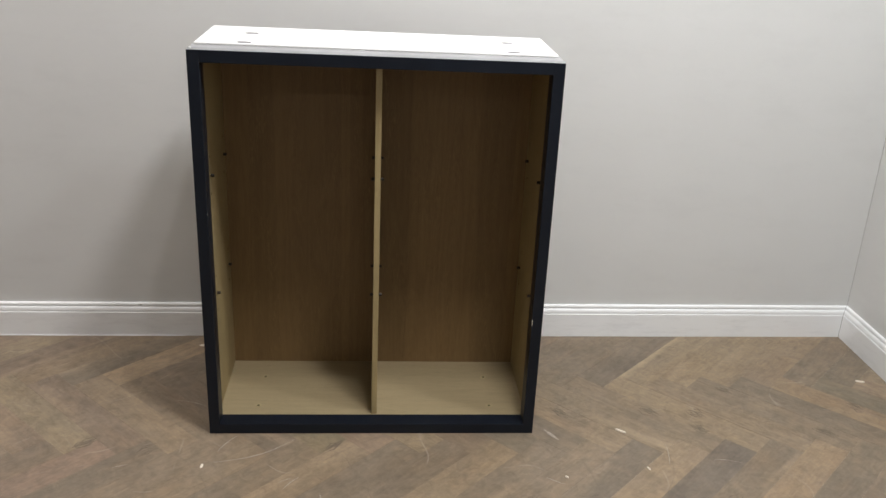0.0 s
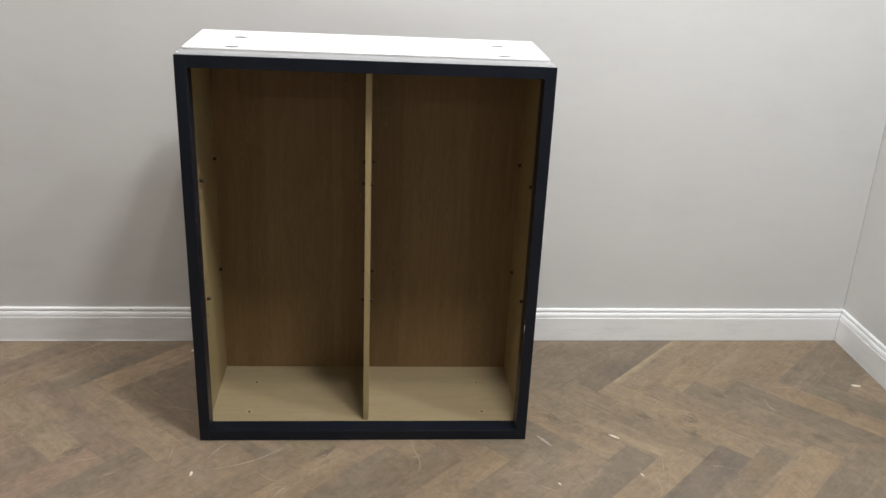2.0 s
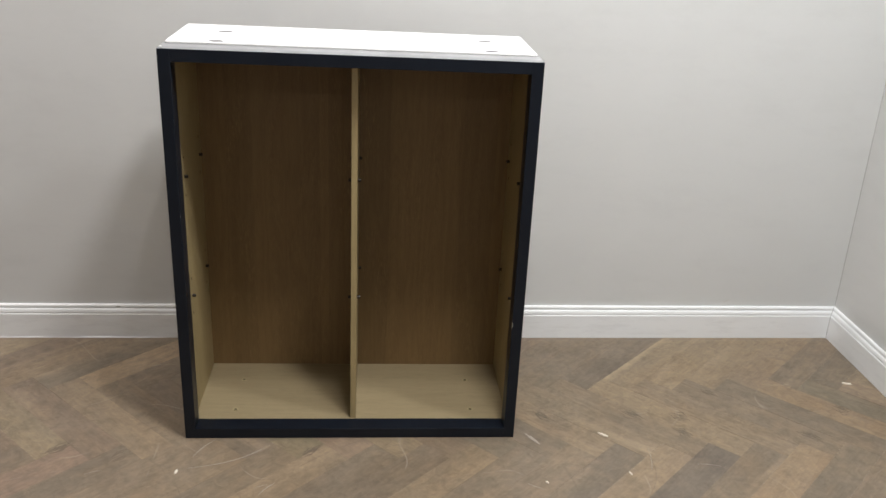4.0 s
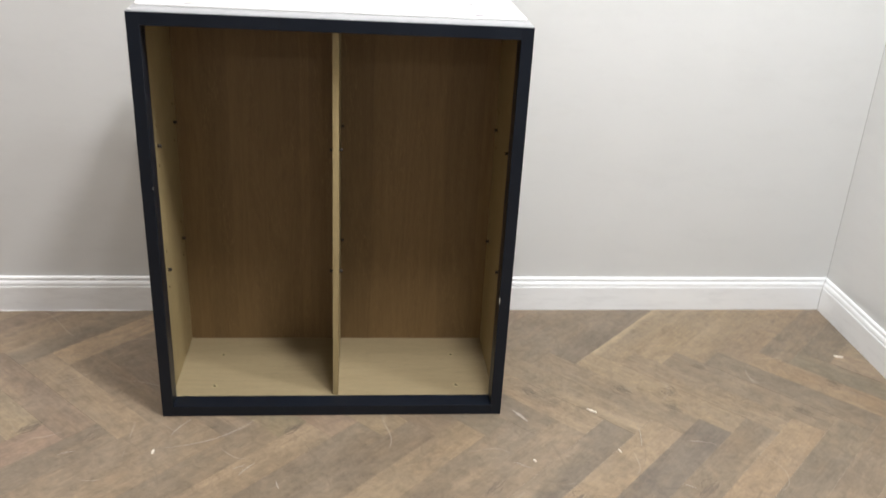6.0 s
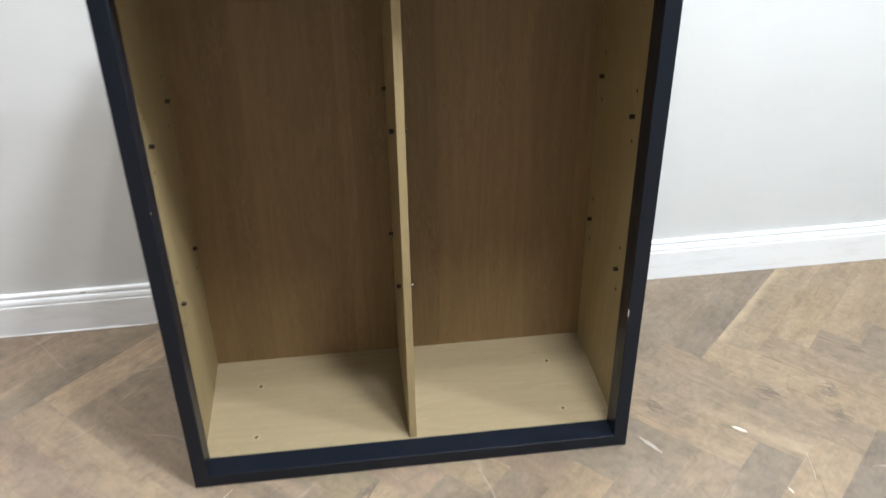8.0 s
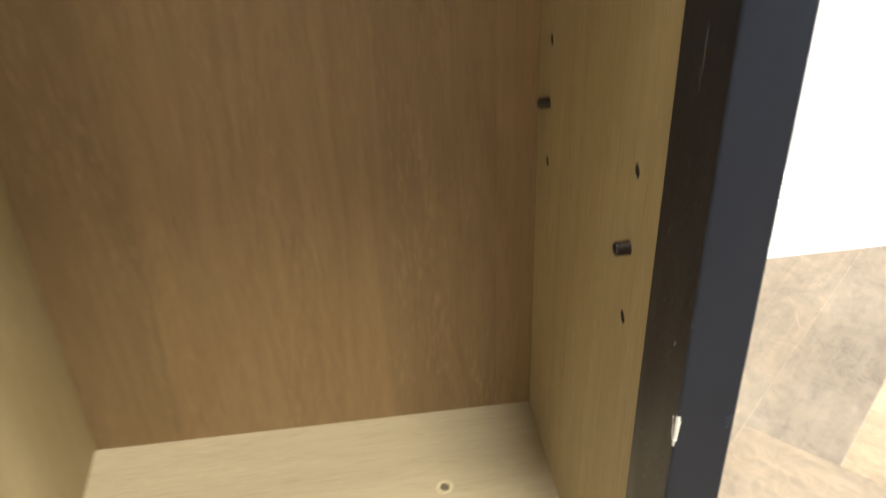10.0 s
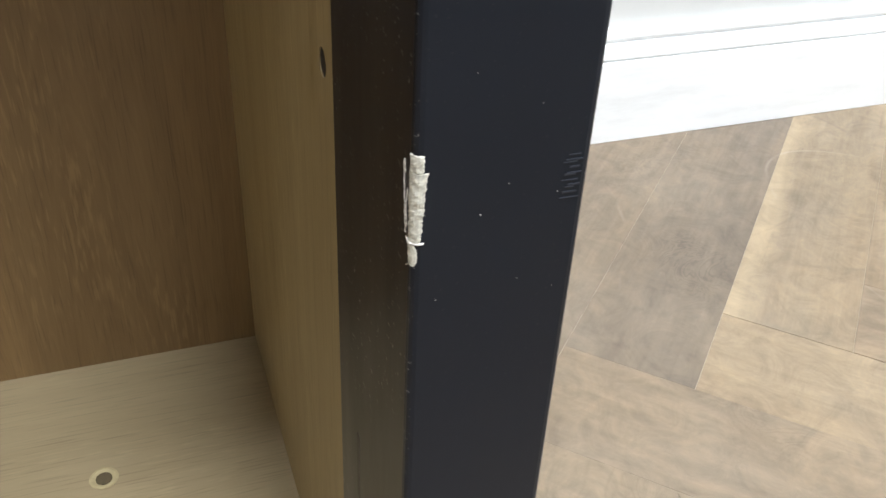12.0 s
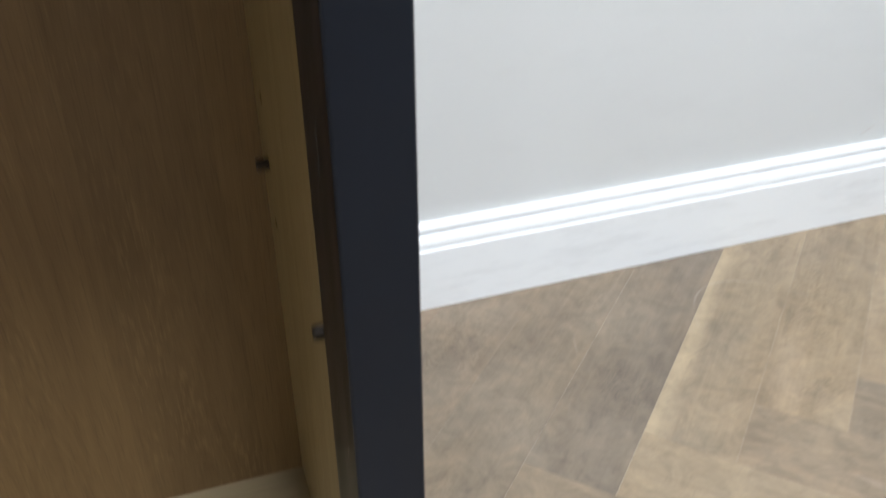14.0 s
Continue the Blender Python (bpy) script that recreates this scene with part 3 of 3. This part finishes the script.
def clip_poly(poly):
    """Keep the part of a board inside the room."""
    x0, x1, y0, y1 = LIMIT
    for axis, limit, sign in ((0, x0, 1), (0, x1, -1), (1, y0, 1), (1, y1, -1)):
        out = []
        for i, a in enumerate(poly):
            b = poly[(i + 1) % len(poly)]
            da, db = (a[axis] - limit) * sign, (b[axis] - limit) * sign
            if da >= 0:
                out.append(a)
            if (da >= 0) != (db >= 0):
                f = da / (da - db)
                out.append(tuple(p + (q - p) * f for p, q in zip(a, b)))
        poly = out
        if not poly:
            return poly
    return poly


def board_bm(poly, bm=None):
    """A board from its outline, with slightly eased top edges."""
    bm = bm or bmesh.new()
    cx, cy = sum(p[0] for p in poly) / len(poly), sum(p[1] for p in poly) / len(poly)

    def ring(inset, z):
        out = []
        for x, y in poly:
            d = math.hypot(x - cx, y - cy) or 1
            out.append(bm.verts.new((x - (x - cx) / abs(x - cx or 1) * inset, y - (y - cy) / abs(y - cy or 1) * inset, z)))
        return out
    rs = [ring(0, -0.012), ring(0, -0.0001), ring(0.0005, 0.0)]
    n = len(poly)
    for a, b in zip(rs, rs[1:]):
        for i in range(n):
            bm.faces.new((a[i], a[(i + 1) % n], b[(i + 1) % n], b[i]))
    bm.faces.new(rs[-1])
    bm.faces.new(rs[0][::-1])
    return bm


HALF = [(-PL / 2 + GAP, -PW / 2 + GAP), (PL / 2 - GAP, -PW / 2 + GAP), (PL / 2 - GAP, PW / 2 - GAP), (-PL / 2 + GAP, PW / 2 - GAP)]
FULL = mesh_of(board_bm(HALF), "floorboard", PLANK)
boards = []
for a in range(-75, 76):
    for b in range(-8, 9):
        ox, oy = a * PW + b * PL, a * PW - b * PL
        boards.append((a, b, 0, ox + PL / 2, oy + PW / 2, 0.0))
        boards.append((a, b, 1, ox - PW / 2, oy + PL / 2, math.pi / 2))
GREY, DUSK, BROWN, TAN, PALE = (0.166, 0.126, 0.088), (0.175, 0.132, 0.090), (0.188, 0.139, 0.092), (0.208, 0.152, 0.097), (0.228, 0.166, 0.104)
TONES = {(-6, 1, 1): DUSK, (-5, 1, 1): PALE, (-4, 1, 1): DUSK, (-3, 1, 1): BROWN, (-2, 1, 1): GREY, (-1, 1, 1): PALE, (0, 1, 1): (0.150, 0.116, 0.085), (1, 1, 1): BROWN,
         (2, 1, 1): (0.236, 0.167, 0.102), (3, 1, 1): DUSK, (-4, 0, 0): GREY, (-3, 0, 0): PALE, (-2, 0, 0): TAN, (-1, 0, 0): TAN, (0, 0, 0): (0.246, 0.178, 0.108), (1, 0, 0): TAN,
         (2, 0, 0): BROWN, (3, 0, 0): DUSK, (4, 0, 0): (0.234, 0.163, 0.097), (-2, 0, 1): BROWN, (-1, 0, 1): BROWN, (0, 0, 1): GREY, (1, 0, 1): (0.236, 0.172, 0.106), (2, 0, 1): (0.236, 0.171, 0.103), (3, 0, 1): (0.228, 0.163, 0.098),
         (4, 0, 1): (0.228, 0.161, 0.098), (5, 0, 1): BROWN, (6, 0, 1): DUSK, (-12, 0, 1): DUSK, (-11, 0, 1): (0.275, 0.195, 0.120), (-10, 0, 1): GREY, (-13, 0, 1): TAN,
         (-10, 1, 1): TAN, (-9, 1, 1): BROWN, (-8, 1, 1): TAN, (-7, 1, 1): DUSK, (-11, 1, 1): BROWN, (-12, 1, 1): DUSK, (-12, 0, 0): TAN, (-11, 0, 0): BROWN}
STREAKED = {(1, 0, 1)}


def contrast(tone, power=1.25):
    """Spread the boards' tones apart about their mean and dull them a little."""
    c = [m * (v / m) ** power for v, m in zip(tone, (0.205, 0.153, 0.102))]
    dull = sum(c) / 3
    return tuple(v + (dull - v) * 0.14 for v in c)


rest = bmesh.new()
rnd = random.Random(11)
for a, b, kind, lx, ly, spin in boards:
    mid = KEY + AX * lx + AY * ly
    turn = TURN + spin
    if abs(mid.x) > 5.5 or abs(mid.y) > 6:
        continue
    ca, sa = math.cos(turn), math.sin(turn)
    world = [(mid.x + ca * px - sa * py, mid.y + sa * px + ca * py) for px, py in HALF]
    local = [tuple((RINV @ Vector((x, y, 0)))[:2]) for x, y in world]
    kept = clip_poly(local)
    if len(kept) < 3:
        continue
    whole = len(kept) == 4 and all(math.dist(p, q) < 1e-6 for p, q in zip(kept, local))
    back = [tuple((ROOM @ Vector((x, y, 0)))[:2]) for x, y in kept]
    own = [(ca * (x - mid.x) + sa * (y - mid.y), -sa * (x - mid.x) + ca * (y - mid.y)) for x, y in back]
    if mid.y > -1.35 and mid.x > -1.75:
        me = FULL if whole else mesh_of(board_bm(own), "floorboard", PLANK)
        ob = new("floorboard", me)
        ob.parent = floor
        ob.matrix_parent_inverse = ROOM.inverted()
        ob.matrix_basis = Matrix.Translation((mid.x, mid.y, rnd.uniform(-0.0002, 0.0002))) @ Matrix.Rotation(turn, 4, "Z")
        any_tone = tuple(p + (q - p) * rnd.random() for p, q in zip(*rnd.choice(((DUSK, BROWN), (BROWN, TAN), (TAN, PALE)))))
        ob.color = (*contrast(TONES.get((a, b, kind), any_tone)), 0.0 if (a, b, kind) in STREAKED else 1.0)
    else:
        board_bm(back, rest)
far = part("far_boards", rest, PLANK, floor, "herringbone oak boards")
far.matrix_parent_inverse = ROOM.inverted()
far.color = (*BROWN, 1.0)
tagged(far, "", "", "", "stuff")


# ---- small litter and marks ----
def flake(spot, long, wide, turn, seed):
    r = random.Random(seed)
    bm = bmesh.new()
    n = 9
    ring = []
    for i in range(n):
        an = 2 * math.pi * i / n
        k = r.uniform(0.75, 1.1)
        ring.append((long / 2 * math.cos(an) * k, wide / 2 * math.sin(an) * k))
    lowr = [bm.verts.new((x, y, 0.0)) for x, y in ring]
    topr = [bm.verts.new((x * 0.85, y * 0.85, 0.0016 + r.uniform(0, 0.0016))) for x, y in ring]
    for i in range(n):
        bm.faces.new((lowr[i], lowr[(i + 1) % n], topr[(i + 1) % n], topr[i]))
    bm.faces.new(topr)
    bm.faces.new(lowr[::-1])
    ob = new("flake", mesh_of(bm, "flake", FLAKE))
    ob.matrix_world = Matrix.Translation((*spot, 0.0001)) @ Matrix.Rotation(turn, 4, "Z")
    return tagged(ob, "small whitish splinter of wood or paint lying on the floor", "splinter", "splinters on the floor")


for i, (x, y, long, wide, turn) in enumerate([(0.005, -0.151, 0.019, 0.008, 1.4), (1.158, 0.011, 0.040, 0.007, -0.72), (2.020, 0.295, 0.030, 0.012, -0.3),
                                              (-0.11, 0.515, 0.024, 0.012, 0.3), (0.960, -0.205, 0.014, 0.006, -1.0), (1.19, -0.17, 0.016, 0.004, -1.2)]):
    flake((x, y), long, wide, turn, i)


def scratch(points, width, seed, mat=None, label="pale scratch"):
    """A pale scratch on the floor: a thin tapering strip."""
    r = random.Random(seed)
    bm = bmesh.new()
    pairs = []
    n = len(points)
    for i, p in enumerate(points):
        q0, q1 = Vector(points[max(0, i - 1)]), Vector(points[min(n - 1, i + 1)])
        d = (q1 - q0).normalized()
        wd = width / 2 * (0.25 + math.sin(math.pi * (i + 0.5) / n)) * r.uniform(0.6, 1.2)
        pairs.append([bm.verts.new((p[0] - d.y * wd * s, p[1] + d.x * wd * s, z)) for s, z in ((-1, 0.0003), (0, 0.0007), (1, 0.0003))])
    for a, b in zip(pairs, pairs[1:]):
        bm.faces.new((a[0], a[1], b[1], b[0]))
        bm.faces.new((a[1], a[2], b[2], b[1]))
    ob = part("scratch", bm, mat or SCUFF, floor, label)
    ob.matrix_parent_inverse = ROOM.inverted()
    return ob


def arc(x0, y0, x1, y1, sag, n=14):
    out = []
    for i in range(n):
        f = i / (n - 1)
        s = sag * math.sin(math.pi * f)
        out.append((x0 + (x1 - x0) * f - (y1 - y0) * s, y0 + (y1 - y0) * f + (x1 - x0) * s))
    return out


marks = [(arc(0.033, -0.134, 0.240, -0.023, -0.10), 0.0024), (arc(0.035, -0.085, 0.078, -0.010, 0.05), 0.0026), (arc(0.936, 0.018, 0.969, -0.034, 0.02), 0.008),
         (arc(1.270, -0.054, 1.252, -0.155, 0.03), 0.0016), (arc(0.95, -0.235, 0.905, -0.205, 0.05), 0.002), (arc(1.000, -0.412, 1.045, -0.420, 0.04), 0.0022),
         (arc(1.400, -0.395, 1.469, -0.406, 0.02), 0.0022), (arc(0.225, -0.248, 0.26, -0.20, 0.05), 0.003), (arc(0.327, -0.299, 0.318, -0.27, 0.05), 0.003)]
for i, (pts, wd) in enumerate(marks):
    scratch(pts, wd, i)

# further pale and dark marks, and knots with torn grain
marks = [((1.424, -0.366, 1.469, -0.372), 0.003), ((1.385, -0.129, 1.456, -0.145), 0.0018), ((1.312, -0.304, 1.346, -0.323), 0.0018), ((0.21, -0.223, 0.241, -0.206), 0.002),
         ((-0.231, 0.379, -0.082, 0.406), 0.0014), ((-0.127, 0.174, -0.024, 0.137), 0.0014), ((-0.223, -0.158, -0.183, -0.143), 0.002)]
for i, (ends, wd) in enumerate(marks):
    scratch(arc(*ends, 0.06), wd, 70 + i)
DENT = plain("dark_scratch", (0.172, 0.134, 0.095), 0.55, 0.0, 0.25, 400)
marks = [((1.083, -0.339, 1.350, -0.385), -0.03, 0.0020), ((0.841, -0.248, 0.972, -0.132), 0.05, 0.0012), ((1.083, 0.108, 1.105, 0.180), -0.10, 0.0008),
         ((1.264, -0.087, 1.212, -0.268), 0.10, 0.0010), ((0.007, -0.19, 0.047, -0.298), 0.05, 0.0018), ((0.377, -0.119, 0.399, -0.182), 0.04, 0.0018)]
for i, (ends, sag, wd) in enumerate(marks):
    scratch(arc(*ends, sag), wd, 90 + i, DENT, "dark scratch")


KNOT = plain("knot_grain", (0.135, 0.104, 0.076), 0.6, 0.0, 0.3, 400)


def knot(x, y, long, along, seed):
    """A knot in a board: torn slivers of dark grain that bend round it."""
    r = random.Random(seed)
    bm = bmesh.new()
    d = AX if along == 0 else AY
    e = Vector((-d.y, d.x))
    for k in range(11):
        off, half = r.gauss(0, 0.0065), long * r.uniform(0.25, 0.6)
        start = r.uniform(-0.3, 0.3) * long
        prev = None
        for i in range(9):
            f = i / 8 * 2 - 1
            u, v = start + half * f, off * (1 + 0.8 * math.exp(-(f * 2.0) ** 2)) + r.uniform(-0.0006, 0.0006)
            wd = 0.0003 + 0.0015 * (1 - f * f) * r.uniform(0.4, 1.2)
            c = Vector((x, y)) + d * u + e * v
            pair = [bm.verts.new((*(c + e * wd * g), z)) for g, z in ((-1, 0.0003), (0, 0.00045), (1, 0.0003))]
            if prev:
                bm.faces.new((prev[0], pair[0], pair[1], prev[1]))
                bm.faces.new((prev[1], pair[1], pair[2], prev[2]))
            prev = pair
    ob = part("knot", bm, KNOT, floor, "small dark knot in the grain")
    ob.matrix_parent_inverse = ROOM.inverted()


for i, (x, y, long, along) in enumerate([(1.002, 0.111, 0.05, 0), (1.268, 0.118, 0.055, 0), (1.415, 0.100, 0.045, 0), (1.544, 0.235, 0.040, 0), (1.397, 0.023, 0.040, 0), (1.765, 0.004, 0.055, 0),
                                         (1.930, 0.142, 0.045, 0), (0.843, -0.308, 0.055, 1), (1.042, -0.356, 0.050, 1), (1.371, -0.329, 0.075, 1), (0.345, -0.060, 0.050, 1), (-0.325, -0.045, 0.055, 1),
                                         (-0.150, -0.076, 0.05, 1)]):
    knot(x, y, long, along, i)

# nicks in the skirting and a smudge on the wall
NICK = plain("chipped_edge", (0.34, 0.33, 0.31), 0.8)
for x, d, z, sx, sz in ((-0.318, 0.0160, 0.092, 0.020, 0.005), (-0.322, 0.0104, 0.109, 0.016, 0.005), (1.45, 0.0100, 0.110, 0.020, 0.003), (1.52, 0.0184, 0.05, 0.006, 0.002)):
    at = ROOM.inverted() @ Vector((x, 0.6, 0))
    b = part("nick", box(at.x - sx / 2, at.x + sx / 2, DEPTH - d, DEPTH - d + 0.007, z - sz / 2, z + sz / 2, 0.0012, 2), NICK if x < 0 else SMUDGE, base_north)
    b.matrix_parent_inverse = base_north.matrix_world.inverted()
    b.matrix_basis = ROOM
b = part("smudge", box(-0.011, 0.011, -0.0006, 0.0, -0.0015, 0.0015, 0.0003, 1), SMUDGE, wall_north)
b.matrix_parent_inverse = wall_north.matrix_world.inverted()
b.matrix_basis = Matrix.Translation((1.724, ROOM.translation.y + DEPTH - 0.004, 0.135)) @ Matrix.Rotation(-0.5, 4, "Y")

# flecks and rubbed marks on the frame
for y, z, r in ((0.014, 0.392, 0.0005), (0.037, 0.439, 0.0003), (0.032, 0.404, 0.0003)):
    f = part("fleck", lathe([(r, 0.0), (r * 0.8, 0.0003)], 8), FILLER, bookcase)
    f.matrix_local = Matrix.Translation((W - F, y, z)) @ Matrix.Rotation(-math.pi / 2, 4, "Y") @ Matrix.Diagonal((1.4, 1.0, 1.0, 1.0))
SCRAPE = plain("rubbed_paint", (0.014, 0.019, 0.030), 0.5)
for k in range(11):
    x0 = 0.8952 + 0.0012 * ((k * 5) % 4) / 3
    z0 = 0.3476 + 0.00075 * k + 0.0002 * (k % 3)
    part("scrape", box(x0, 0.8985 - 0.0005 * (k % 3), -0.00012, 0.0004, z0, z0 + 0.00018 + 0.00012 * (k % 2)), SCRAPE, bookcase)

# pale streaks on the inner face of one upright, and a knock on the edge of the other
PALE_STREAK = plain("pale_streak", (0.055, 0.052, 0.048), 0.6, 0.0, 0.4, 900)
for y, z0, z1, wide in ((0.0250, 0.522, 0.539, 0.0014), (0.0262, 0.512, 0.521, 0.0009), (0.0330, 0.247, 0.268, 0.0022)):
    part("rub", box(W - F - 0.0001, W - F + 0.0004, y, y + wide, z0, z1, 0.00008, 1), PALE_STREAK, bookcase)
bm = bmesh.new()
knock = [(0.0006, 0.0), (0.0012, 0.0014), (0.0009, 0.0032), (0.0003, 0.0046), (-0.0002, 0.0030), (-0.0001, 0.0012)]
outer = [bm.verts.new((F - 0.0012 + u, 0.0003, 0.640 + v)) for u, v in knock]
inner = [bm.verts.new((F - 0.0012 + u * 0.7, -0.0003, 0.640 + v * 0.9 + 0.0002)) for u, v in knock]
for k in range(6):
    bm.faces.new((outer[k], outer[(k + 1) % 6], inner[(k + 1) % 6], inner[k]))
bm.faces.new(inner)
part("chip", bm, FILLER, bookcase, "small pale knock")

# tiny pale specks on the front of the upright
spot = random.Random(31)
for k in range(8):
    f = part("fleck", lathe([(0.00007, 0.0), (0.00005, 0.0001)], 6), LIP, bookcase)
    f.matrix_local = Matrix.Translation((spot.uniform(W - F + 0.004, W - 0.004), -0.0001, spot.uniform(0.325, 0.385))) @ Matrix.Rotation(math.pi / 2, 4, "X") @ Matrix.Diagonal((spot.uniform(0.8, 2.2), 1.0, 1.0, 1.0))

# the case is slightly out of square: its upper edge sinks towards one side
LEAN = 0.0058


def sunk(x, z):
    return z - LEAN * x / W * (z / H) ** 3


for ob in bookcase.children:
    if ob.matrix_basis == Matrix.Identity(4):
        for v in ob.data.vertices:
            v.co.z = sunk(v.co.x, v.co.z)
    else:
        ob.location.z = sunk(ob.location.x, ob.location.z)
